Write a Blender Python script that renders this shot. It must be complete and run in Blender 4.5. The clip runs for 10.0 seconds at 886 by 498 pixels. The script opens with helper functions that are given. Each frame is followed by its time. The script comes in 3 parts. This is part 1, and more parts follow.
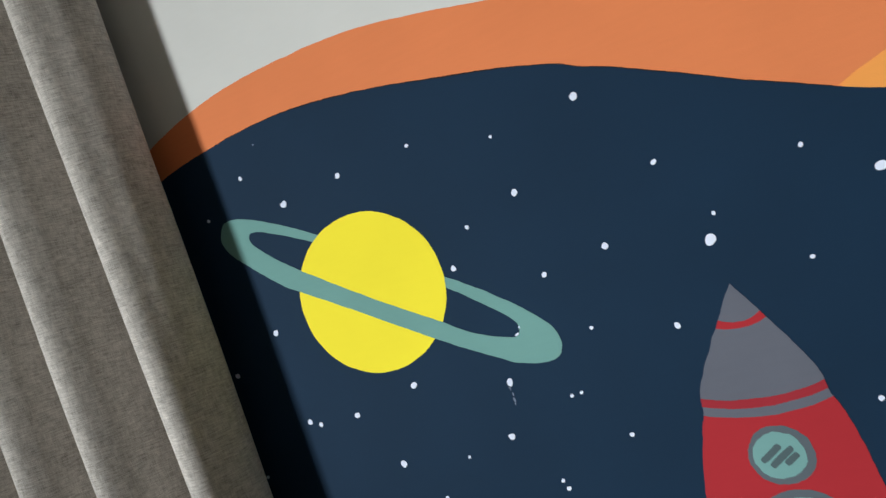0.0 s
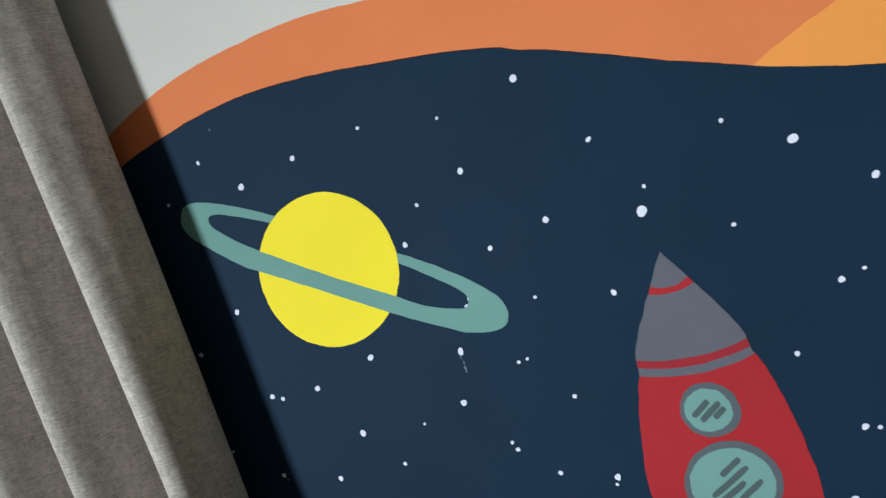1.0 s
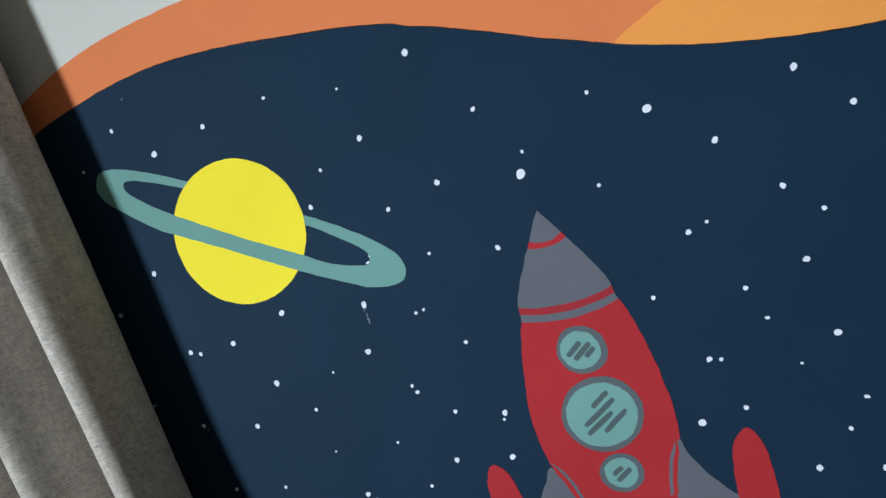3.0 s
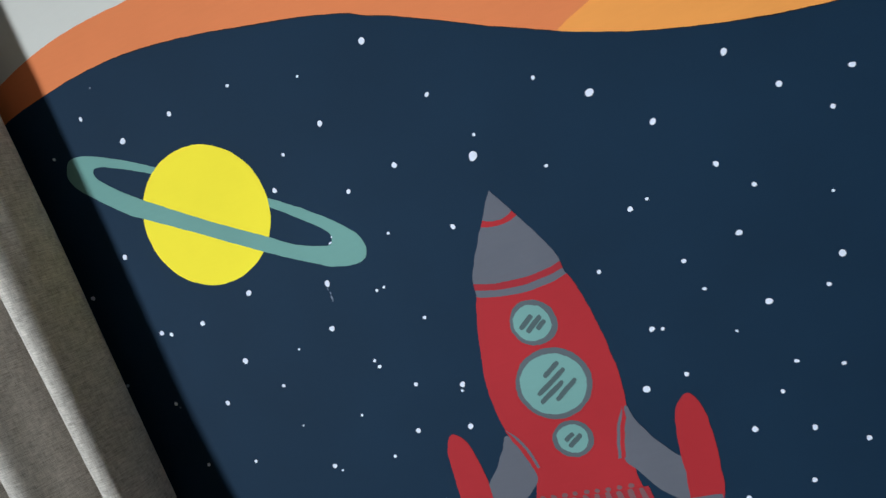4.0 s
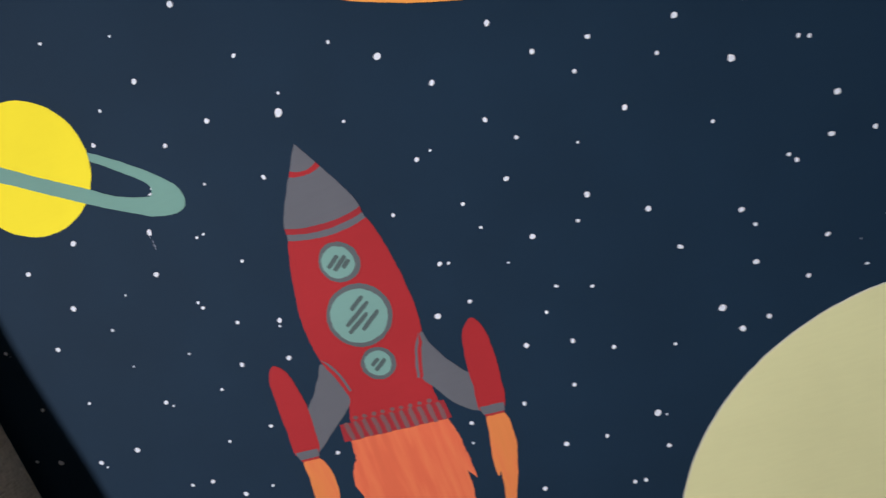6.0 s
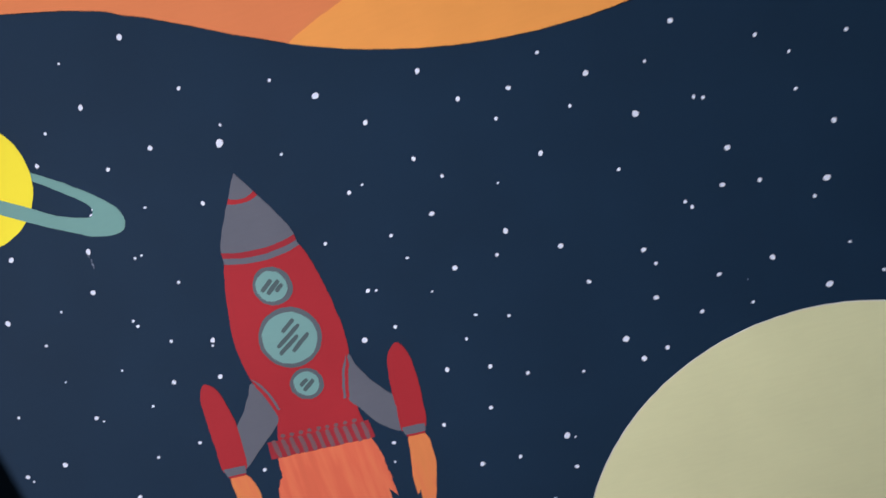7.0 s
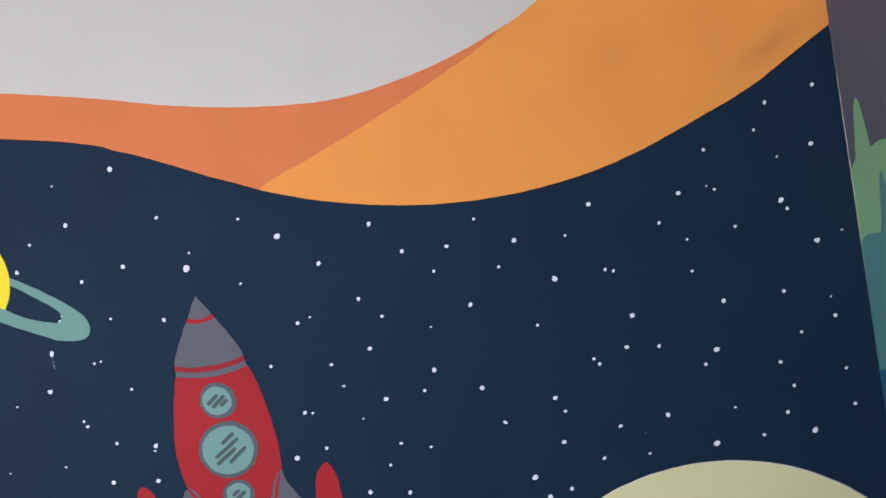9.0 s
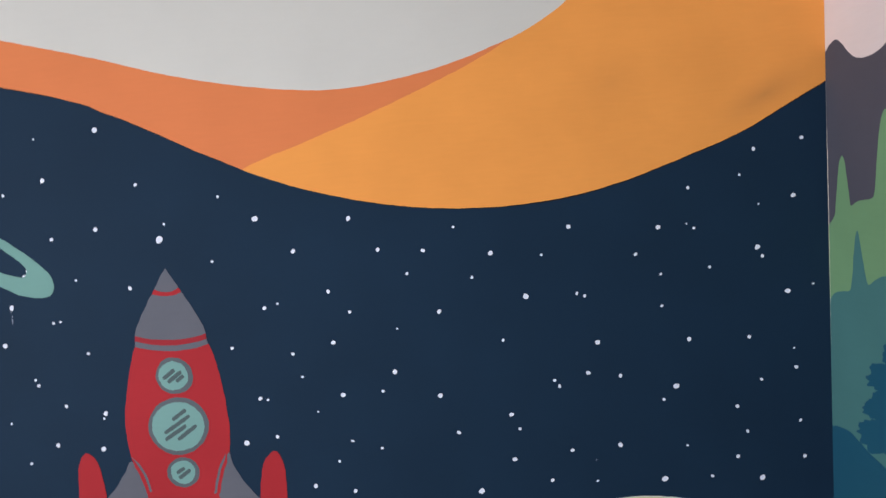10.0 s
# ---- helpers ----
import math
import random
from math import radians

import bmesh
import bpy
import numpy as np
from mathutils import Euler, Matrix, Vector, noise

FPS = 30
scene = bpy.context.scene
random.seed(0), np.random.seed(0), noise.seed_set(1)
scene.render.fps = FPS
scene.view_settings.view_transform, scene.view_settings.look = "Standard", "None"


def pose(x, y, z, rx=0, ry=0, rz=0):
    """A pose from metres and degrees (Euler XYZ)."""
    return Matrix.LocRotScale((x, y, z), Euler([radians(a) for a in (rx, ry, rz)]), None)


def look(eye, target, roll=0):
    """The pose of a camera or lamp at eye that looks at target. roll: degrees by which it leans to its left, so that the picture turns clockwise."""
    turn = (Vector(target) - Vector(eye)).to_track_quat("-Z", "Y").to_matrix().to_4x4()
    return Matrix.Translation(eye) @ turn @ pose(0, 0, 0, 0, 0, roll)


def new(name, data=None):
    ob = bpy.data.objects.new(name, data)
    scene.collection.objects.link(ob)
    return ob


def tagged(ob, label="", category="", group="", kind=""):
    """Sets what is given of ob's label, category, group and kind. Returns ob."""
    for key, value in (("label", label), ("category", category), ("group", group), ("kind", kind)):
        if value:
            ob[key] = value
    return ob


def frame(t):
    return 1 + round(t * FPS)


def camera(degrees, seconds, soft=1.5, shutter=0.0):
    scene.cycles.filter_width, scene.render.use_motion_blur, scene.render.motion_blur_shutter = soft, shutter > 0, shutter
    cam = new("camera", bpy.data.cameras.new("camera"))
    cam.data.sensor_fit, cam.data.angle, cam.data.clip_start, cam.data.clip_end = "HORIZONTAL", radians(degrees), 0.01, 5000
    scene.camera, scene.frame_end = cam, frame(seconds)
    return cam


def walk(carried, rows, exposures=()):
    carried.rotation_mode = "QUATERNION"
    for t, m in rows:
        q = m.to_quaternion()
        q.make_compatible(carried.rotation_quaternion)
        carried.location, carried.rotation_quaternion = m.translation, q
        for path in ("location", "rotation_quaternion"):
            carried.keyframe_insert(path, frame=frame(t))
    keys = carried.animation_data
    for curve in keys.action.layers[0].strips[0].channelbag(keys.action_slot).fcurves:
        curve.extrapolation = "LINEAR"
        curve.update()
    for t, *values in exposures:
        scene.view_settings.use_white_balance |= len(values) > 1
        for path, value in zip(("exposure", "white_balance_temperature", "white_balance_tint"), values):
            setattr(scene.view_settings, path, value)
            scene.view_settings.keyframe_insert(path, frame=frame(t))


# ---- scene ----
from mathutils.geometry import delaunay_2d_cdt

# ---------------------------------------------------------------- camera
cam = camera(64.17, 10.0, soft=1.4, shutter=0.5)
PATH = [
    (0, (0.8665, -0.9623, 1.8855), (0.0475, 0.8622, 1.8615), -18.57),
    (0.5, (0.8843, -0.9835, 1.8745), (0.0963, 0.8539, 1.8192), -19.28),
    (1, (0.9100, -1.0014, 1.8585), (0.1505, 0.8471, 1.7785), -19.66),
    (1.5, (0.9372, -1.0234, 1.8514), (0.2084, 0.8356, 1.7383), -19.95),
    (2, (0.9579, -1.0476, 1.8401), (0.2647, 0.8235, 1.7047), -19.83),
    (2.5, (0.9764, -1.0681, 1.8275), (0.3282, 0.8167, 1.6613), -19.85),
    (2.7, (0.9869, -1.0708, 1.8279), (0.3420, 0.8133, 1.6421), -19.96),
    (3.8, (1.0395, -1.1085, 1.7985), (0.4280, 0.7802, 1.5561), -20.43),
    (4, (1.0523, -1.1219, 1.7933), (0.4469, 0.7686, 1.5493), -20.61),
    (4.5, (1.0931, -1.1554, 1.7811), (0.4935, 0.7355, 1.5264), -21.31),
    (4.8, (1.1194, -1.1750, 1.7754), (0.5400, 0.7184, 1.4937), -21.51),
    (5, (1.1317, -1.1912, 1.7652), (0.5996, 0.7117, 1.4551), -21.47),
    (5.2, (1.1479, -1.2003, 1.7593), (0.6350, 0.7036, 1.4245), -21.50),
    (5.5, (1.1759, -1.2197, 1.7456), (0.7217, 0.6901, 1.3633), -21.32),
    (5.8, (1.1951, -1.2356, 1.7356), (0.7991, 0.6797, 1.3174), -20.91),
    (6, (1.2128, -1.2520, 1.7245), (0.8700, 0.6710, 1.2948), -20.47),
    (6.2, (1.2287, -1.2646, 1.7213), (0.9118, 0.6608, 1.2827), -20.12),
    (7.3, (1.2934, -1.3757, 1.7450), (1.1418, 0.5861, 1.3868), -16.83),
    (7.5, (1.3140, -1.4016, 1.7553), (1.1661, 0.5668, 1.4335), -16.30),
    (8, (1.3342, -1.4494, 1.7898), (1.2123, 0.5303, 1.5327), -15.13),
    (8.2, (1.3406, -1.4631, 1.8000), (1.2249, 0.5197, 1.5651), -14.67),
    (8.5, (1.3519, -1.4773, 1.8242), (1.2682, 0.5096, 1.6116), -13.72),
    (9, (1.3737, -1.4852, 1.8537), (1.3255, 0.5048, 1.6598), -11.62),
    (9.5, (1.3861, -1.4865, 1.8624), (1.3763, 0.5045, 1.6735), -8.28),
    (10, (1.3920, -1.4825, 1.8583), (1.3879, 0.5080, 1.6634), -4.23),
]
EXPOSURES = [(0.0, 0.0, 6330, 9), (2.5, 0.0, 5980, 6), (4.5, 0.0, 6220, 9), (6.0, 0.0, 6880, 16), (7.5, 0.0, 6060, 22), (9.0, 0.06, 6390, 21), (10.0, 0.06, 6450, 17)]
walk(cam, [(t, look(eye, target, roll)) for t, eye, target, roll in PATH], EXPOSURES)

# ---------------------------------------------------------------- light
world = bpy.data.worlds.new("sky")
scene.world = world
world.use_nodes = True
sky = world.node_tree.nodes.new("ShaderNodeTexSky")
sky.sky_type, sky.sun_disc = "NISHITA", False
sky.sun_elevation, sky.sun_rotation = radians(35), radians(200)
world.node_tree.links.new(sky.outputs[0], world.node_tree.nodes["Background"].inputs[0])
world.node_tree.nodes["Background"].inputs[1].default_value = 0.08

EAST, WEST, SOUTH, HIGH = 2.203, -2.95, -5.6, 2.75
WIN_Y, WIN_Z, WIN_W, WIN_H = -3.9, 1.80, 0.58, 1.4
# source out of view: an added lamp in an assumed west window
lamp = bpy.data.lights.new("assumed_window_light", "AREA")
lamp.shape, lamp.size, lamp.size_y, lamp.energy = "RECTANGLE", WIN_W, WIN_H, 43.5
# beam narrowed so the mural wall dims towards both ends
lamp.spread = radians(54)
lamp.color = (0.97, 1.0, 0.99)
west_light = new("assumed_window_light", lamp)
west_light.matrix_world = look((WEST - 0.05, WIN_Y, WIN_Z), (WEST - 0.05 + 2, WIN_Y + 2 * math.tan(radians(44.3)), WIN_Z - 0.13))


# ---------------------------------------------------------------- materials
def paint(name, colour, rough=0.75, streak=0.012, mottle=0.05, relief=0.05, second=None, dark_patches=(), shine=0.12, along=(18, 18, 150)):
    """Matt wall paint: fine roller stipple, faint brush streaks and uneven coverage."""
    m = bpy.data.materials.new(name)
    m.use_nodes = True
    nodes, links = m.node_tree.nodes, m.node_tree.links
    bsdf = nodes["Principled BSDF"]
    bsdf.inputs["Roughness"].default_value = rough
    bsdf.inputs["Specular IOR Level"].default_value = shine
    place = nodes.new("ShaderNodeNewGeometry")
    wide, fine, brush = (nodes.new("ShaderNodeTexNoise") for _ in range(3))
    stretch = nodes.new("ShaderNodeMapping")
    stretch.inputs["Rotation"].default_value = (0, 0.12, 0)
    stretch.inputs["Scale"].default_value = along
    for tex, scale, detail in ((wide, 5.0, 4), (fine, 420.0, 3), (brush, 1.0, 3)):
        tex.inputs["Scale"].default_value, tex.inputs["Detail"].default_value = scale, detail
    links.new(place.outputs["Position"], wide.inputs["Vector"])
    links.new(place.outputs["Position"], fine.inputs["Vector"])
    links.new(place.outputs["Position"], stretch.inputs["Vector"])
    links.new(stretch.outputs[0], brush.inputs["Vector"])
    base = nodes.new("ShaderNodeRGB")
    base.outputs[0].default_value = (*colour, 1)
    last = base.outputs[0]
    for tex, amount in ((wide, mottle), (brush, streak)):
        ramp = nodes.new("ShaderNodeMapRange")
        ramp.inputs["From Min"].default_value, ramp.inputs["From Max"].default_value = 0.3, 0.7
        ramp.inputs["To Min"].default_value, ramp.inputs["To Max"].default_value = 1 - amount, 1 + amount
        links.new(tex.outputs[0], ramp.inputs["Value"])
        mul = nodes.new("ShaderNodeVectorMath")
        mul.operation = "SCALE"
        links.new(last, mul.inputs[0])
        links.new(ramp.outputs[0], mul.inputs["Scale"])
        last = mul.outputs[0]
    if second:
        mix = nodes.new("ShaderNodeMix")
        mix.data_type = "RGBA"
        edge = nodes.new("ShaderNodeMapRange")
        edge.inputs["From Min"].default_value, edge.inputs["From Max"].default_value = 0.45, 0.65
        links.new(brush.outputs[0], edge.inputs["Value"])
        links.new(edge.outputs[0], mix.inputs["Factor"])
        links.new(last, mix.inputs["A"])
        mix.inputs["B"].default_value = (*second, 1)
        last = mix.outputs["Result"]
    for (sx, sz), (long, wide_z), turn, depth in dark_patches:
        # a soft oval patch of darker brown laid over the brush streaks
        spot, ball, fade, darken = nodes.new("ShaderNodeMapping"), nodes.new("ShaderNodeTexGradient"), nodes.new("ShaderNodeMath"), nodes.new("ShaderNodeMix")
        spot.vector_type = "TEXTURE"
        spot.inputs["Location"].default_value, spot.inputs["Rotation"].default_value = (sx, 0, sz), (0, radians(-turn), 0)
        spot.inputs["Scale"].default_value = (long, 1, wide_z)
        ball.gradient_type = "QUADRATIC_SPHERE"
        links.new(place.outputs["Position"], spot.inputs["Vector"])
        links.new(spot.outputs[0], ball.inputs["Vector"])
        fade.operation = "MULTIPLY"
        fade.inputs[1].default_value = depth
        links.new(ball.outputs["Fac"], fade.inputs[0])
        darken.data_type = "RGBA"
        links.new(fade.outputs[0], darken.inputs["Factor"])
        links.new(last, darken.inputs["A"])
        darken.inputs["B"].default_value = (0.16, 0.09, 0.05, 1)
        last = darken.outputs["Result"]
    links.new(last, bsdf.inputs["Base Color"])
    bump = nodes.new("ShaderNodeBump")
    bump.inputs["Strength"].default_value, bump.inputs["Distance"].default_value = relief * 4, 0.001
    links.new(fine.outputs[0], bump.inputs["Height"])
    links.new(bump.outputs[0], bsdf.inputs["Normal"])
    return m


def linen(name):
    """Grey slubbed linen: threads across and along the drop."""
    m = bpy.data.materials.new(name)
    m.use_nodes = True
    nodes, links = m.node_tree.nodes, m.node_tree.links
    bsdf = nodes["Principled BSDF"]
    bsdf.inputs["Roughness"].default_value = 0.9
    bsdf.inputs["Specular IOR Level"].default_value = 0.1
    bsdf.inputs["Sheen Weight"].default_value = 0.25
    uv = nodes.new("ShaderNodeUVMap")
    total = None
    for scale, amount in (((60, 700, 1), 0.40), ((800, 60, 1), 0.28), ((40, 300, 1), 0.26), ((130, 40, 1), 0.20), ((22, 34, 1), 0.14), ((9, 5, 1), 0.15)):
        mapping, tex = nodes.new("ShaderNodeMapping"), nodes.new("ShaderNodeTexNoise")
        mapping.inputs["Scale"].default_value = scale
        tex.inputs["Scale"].default_value, tex.inputs["Detail"].default_value = 1.0, 3
        links.new(uv.outputs[0], mapping.inputs["Vector"])
        links.new(mapping.outputs[0], tex.inputs["Vector"])
        part_of = nodes.new("ShaderNodeMath")
        part_of.operation = "MULTIPLY_ADD"
        part_of.inputs[1].default_value = amount
        links.new(tex.outputs[0], part_of.inputs[0])
        if total is None:
            part_of.inputs[2].default_value = 0.0
        else:
            links.new(total, part_of.inputs[2])
        total = part_of.outputs[0]
    ramp = nodes.new("ShaderNodeValToRGB")
    ramp.color_ramp.elements[0].position, ramp.color_ramp.elements[1].position = 0.51, 0.88
    ramp.color_ramp.elements[0].color = (0.160, 0.147, 0.133, 1)
    ramp.color_ramp.elements[1].color = (0.67, 0.63, 0.585, 1)
    links.new(total, ramp.inputs[0])
    links.new(ramp.outputs[0], bsdf.inputs["Base Color"])
    bump = nodes.new("ShaderNodeBump")
    bump.inputs["Strength"].default_value, bump.inputs["Distance"].default_value = 0.5, 0.0006
    links.new(total, bump.inputs["Height"])
    links.new(bump.outputs[0], bsdf.inputs["Normal"])
    return m


WALL = paint("white_wall_paint", (0.590, 0.590, 0.570), mottle=0.025, streak=0.006)
NAVY = paint("navy_paint", (0.0075, 0.0248, 0.0535), mottle=0.07, streak=0.012)
ORANGE = paint("burnt_orange_paint", (0.69, 0.208, 0.079), mottle=0.04, streak=0.012)
DUNE = paint("light_orange_paint", (0.825, 0.327, 0.077), mottle=0.05, streak=0.012,
             dark_patches=(((2.075, 1.985), (0.16, 0.055), 27, 0.30), ((1.76, 2.03), (0.12, 0.075), 20, 0.11)))
YELLOW = paint("yellow_paint", (0.86, 0.73, 0.035), mottle=0.03, streak=0.004)
TEAL = paint("teal_paint", (0.150, 0.31, 0.290), mottle=0.05)
CREAM = paint("cream_paint", (0.66, 0.66, 0.39), mottle=0.03, streak=0.012)
CHALK = paint("chalk_outline_paint", (0.60, 0.62, 0.58), mottle=0.15)
STAR = paint("star_white_paint", (0.71, 0.76, 0.90), mottle=0.06)
FAINT = paint("thin_star_paint", (0.18, 0.21, 0.28), mottle=0.15)
GREY = paint("grey_paint", (0.116, 0.123, 0.155), mottle=0.06)
BAND = paint("dark_red_paint", (0.31, 0.025, 0.036), mottle=0.08)
RED = paint("red_paint", (0.37, 0.024, 0.032), mottle=0.05)
FLAME = paint("flame_paint", (0.70, 0.142, 0.073), streak=0.05, second=(0.73, 0.182, 0.085), along=(42, 18, 5))
FLARE = paint("amber_flame_paint", (0.72, 0.225, 0.075), streak=0.06, second=(0.70, 0.185, 0.075), along=(42, 18, 5))
RIB = paint("rib_grey_paint", (0.180, 0.086, 0.099), mottle=0.10)
SLATE = paint("slate_stroke_paint", (0.075, 0.112, 0.122))
INK = paint("dark_edge_paint", (0.016, 0.008, 0.008))
SLATE_RIM = paint("rim_grey_paint", (0.095, 0.115, 0.135), mottle=0.08)
GLASS = paint("window_teal_paint", (0.165, 0.33, 0.32), mottle=0.05)
PINK = paint("pale_pink_paint", (0.64, 0.585, 0.61), mottle=0.03)
PURPLE = paint("purple_grey_paint", (0.071, 0.073, 0.100))
MEADOW = paint("meadow_green_paint", (0.140, 0.285, 0.155))
SPRUCE = paint("spruce_green_paint", (0.052, 0.160, 0.168))
DEEP = paint("deep_teal_paint", (0.0095, 0.074, 0.130))
LINEN = linen("grey_linen")
PLASTER = paint("room_plaster", (0.72, 0.68, 0.61), mottle=0.03)
FLOOR = paint("floor_oak", (0.27, 0.185, 0.115), rough=0.4, streak=0.2)


# ---------------------------------------------------------------- mesh helpers
def mesh_of(name, bm, material, smooth=False):
    bmesh.ops.recalc_face_normals(bm, faces=bm.faces)
    data = bpy.data.meshes.new(name)
    bm.to_mesh(data)
    bm.free()
    data.materials.append(material)
    for poly in data.polygons:
        poly.use_smooth = smooth
    return data


def part(name, bm, material, parent=None, label="", smooth=False):
    ob = new(name, mesh_of(name, bm, material, smooth))
    ob.parent = parent
    return tagged(ob, label)


def box(bm, low, high):
    m = Matrix.LocRotScale([(a + b) / 2 for a, b in zip(low, high)], None, [b - a for a, b in zip(low, high)])
    bmesh.ops.create_cube(bm, size=1, matrix=m)
    return bm


LIFT = 0.4  # how thickly all coats of paint stand on the wall


def spline(knots, step=0.004, closed=False):
    """A smooth line through a few knots (centripetal), sampled about every step metres."""
    pts = [Vector(k) for k in knots]
    n, out = len(pts), []
    for i in range(n if closed else n - 1):
        if closed:
            p = [pts[(i + k) % n] for k in (-1, 0, 1, 2)]
        else:
            p = [pts[i - 1] if i else 2 * pts[0] - pts[1], pts[i], pts[i + 1], pts[i + 2] if i + 2 < n else 2 * pts[-1] - pts[-2]]
        t = [0.0]
        for a, c in zip(p, p[1:]):
            t.append(t[-1] + max((c - a).length, 1e-6) ** 0.5)
        count = max(2, int((p[2] - p[1]).length / step))
        for k in range(count):
            s = t[1] + (t[2] - t[1]) * k / count

            def mix(a, c, ta, tc):
                return (a * (tc - s) + c * (s - ta)) / (tc - ta)

            a1, a2, a3 = (mix(p[m], p[m + 1], t[m], t[m + 1]) for m in range(3))
            out.append(mix(mix(a1, a2, t[0], t[2]), mix(a2, a3, t[1], t[3]), t[1], t[2]))
    if not closed:
        out.append(pts[-1])
    return out


def straight(knots, step=0.006):
    out = []
    pts = [Vector(k) for k in knots]
    for a, b in zip(pts, pts[1:] + pts[:1]):
        count = max(1, int((b - a).length / step))
        out += [a + (b - a) * k / count for k in range(count)]
    return out


def shaky(line, amount=0.0007, seed=0.0):
    """The unsteady edge of a hand-held brush."""
    return [p + Vector((noise.noise((p.x * 45 + seed, p.y * 45, 3.1)), noise.noise((p.x * 45, p.y * 45 + seed, 8.7)))) * amount * 1.6
            + Vector((noise.noise((p.x * 190 + seed, p.y * 190, 1.3)), noise.noise((p.x * 190, p.y * 190 + seed, 5.9)))) * amount * 0.8 for p in line]


def coat(outline, proud, back=0.0, wall="north", hub=None):
    """A coat of paint on a wall: the outline in the wall's plane, its face proud of the wall by so many metres."""
    bm = bmesh.new()

    def at(p, y):
        return (p.x, -y * LIFT, p.y) if wall == "north" else (EAST - y * LIFT, p.x, p.y)

    front = [bm.verts.new(at(p, proud)) for p in outline]
    rear = [bm.verts.new(at(p, back)) for p in outline]
    n = len(front)
    if hub:
        middle = bm.verts.new(at(Vector(hub), proud))
        for i in range(n):
            bm.faces.new((middle, front[i], front[(i + 1) % n]))
    else:
        points, _, tris, _, _, _ = delaunay_2d_cdt(list(outline), [], [list(range(n))], 1, 1e-6)
        spots = [bm.verts.new(at(p, proud)) for p in points]
        for a, b, c in tris:
            bm.faces.new((spots[a], spots[b], spots[c]))
    for i in range(n):
        bm.faces.new((front[i], front[(i + 1) % n], rear[(i + 1) % n], rear[i]))
    return bm


def ring_coat(outer, inner, proud, back=0.0, closed=True):
    """A band of paint between two lines of equally many points."""
    bm = bmesh.new()
    n = len(outer)
    rise = proud if isinstance(proud, list) else [proud] * n
    rows = [[bm.verts.new((p.x, -y * LIFT, p.y)) for p, y in zip(line, high)] for line, high in ((outer, rise), (inner, rise), (outer, [back] * n), (inner, [back] * n))]
    for i in range(n if closed else n - 1):
        j = (i + 1) % n
        bm.faces.new((rows[0][i], rows[0][j], rows[1][j], rows[1][i]))
        bm.faces.new((rows[0][i], rows[0][j], rows[2][j], rows[2][i]))
        bm.faces.new((rows[1][i], rows[1][j], rows[3][j], rows[3][i]))
    return bm


def oval(cx, cz, a, b, turn=0.0, power=2.0, shear=0.0, count=120, start=0.0, end=360.0):
    out = []
    for k in range(count):
        w = radians(start + (end - start) * k / (count if end - start >= 360 else count - 1))
        u = a * math.copysign(abs(math.cos(w)) ** (2 / power), math.cos(w))
        v = b * math.copysign(abs(math.sin(w)) ** (2 / power), math.sin(w)) + shear * u
        c, s = math.cos(radians(turn)), math.sin(radians(turn))
        out.append(Vector((cx + c * u - s * v, cz + s * u + c * v)))
    return out


def nudge(line, at, by, wide):
    """Push the stretch of a line round one place aside."""
    return [p + Vector(by) * math.exp(-((p - Vector(at)).length / wide) ** 2) for p in line]


def blob(cx, cz, a, b, turn, rough, seed, count=90):
    """A ragged leafy patch: an oval whose rim runs in and out."""
    out = []
    for k in range(count):
        w = 2 * math.pi * k / count
        swell = 1 + rough * (noise.noise((2.2 * math.cos(w) + seed, 2.2 * math.sin(w), 1.7)) + 0.8 * noise.noise((6 * math.cos(w), 6 * math.sin(w) + seed, 4.4)))
        u, v, c, s = a * swell * math.cos(w), b * swell * math.sin(w), math.cos(radians(turn)), math.sin(radians(turn))
        out.append(Vector((cx + c * u - s * v, cz + s * u + c * v)))
    return out


def skirt(line, foot, proud):
    """Paint on the side wall from a crest line down to one height, in upright strips."""
    bm, last, cols = bmesh.new(), 1.0, []
    for p in line:
        last = min(p.x, last - 0.0002)
        cols.append([bm.verts.new((EAST - y * LIFT, last, z)) for y, z in ((proud, p.y), (proud, foot), (0.0, p.y))])
    for a, c in zip(cols, cols[1:]):
        bm.faces.new((a[0], c[0], c[1], a[1]))
        bm.faces.new((a[0], c[0], c[2], a[2]))
    return bm


def thing(name, label, category, group=""):
    return tagged(new(name), label, category, group)


# ---------------------------------------------------------------- the room
def structure(name, bm, material, label):
    return tagged(part(name, bm, material), label, name.split("_")[0], "", "structure")


structure("wall_north", box(bmesh.new(), (WEST - 0.2, 0, 0), (EAST + 0.2, 0.2, HIGH)), WALL, "off-white painted wall that carries the mural")
structure("wall_east", box(bmesh.new(), (EAST, SOUTH, 0), (EAST + 0.2, 0, HIGH)), PLASTER, "painted wall that carries a forest mural")
structure("wall_south", box(bmesh.new(), (WEST - 0.2, SOUTH - 0.2, 0), (EAST + 0.2, SOUTH, HIGH)), PLASTER, "plain off-white wall behind the room")
# unseen wall; its window opening is assumed, to hold the added lamp
bm = bmesh.new()
y0, y1, z0, z1 = WIN_Y - WIN_W / 2, WIN_Y + WIN_W / 2, WIN_Z - WIN_H / 2, WIN_Z + WIN_H / 2
for low, high in (((SOUTH, 0), (y0, HIGH)), ((y1, 0), (0, HIGH)), ((y0, 0), (y1, z0)), ((y0, z1), (y1, HIGH))):
    box(bm, (WEST - 0.2, low[0], low[1]), (WEST, high[0], high[1]))
structure("wall_west", bm, PLASTER, "plain off-white wall with an assumed opening for the lamp")
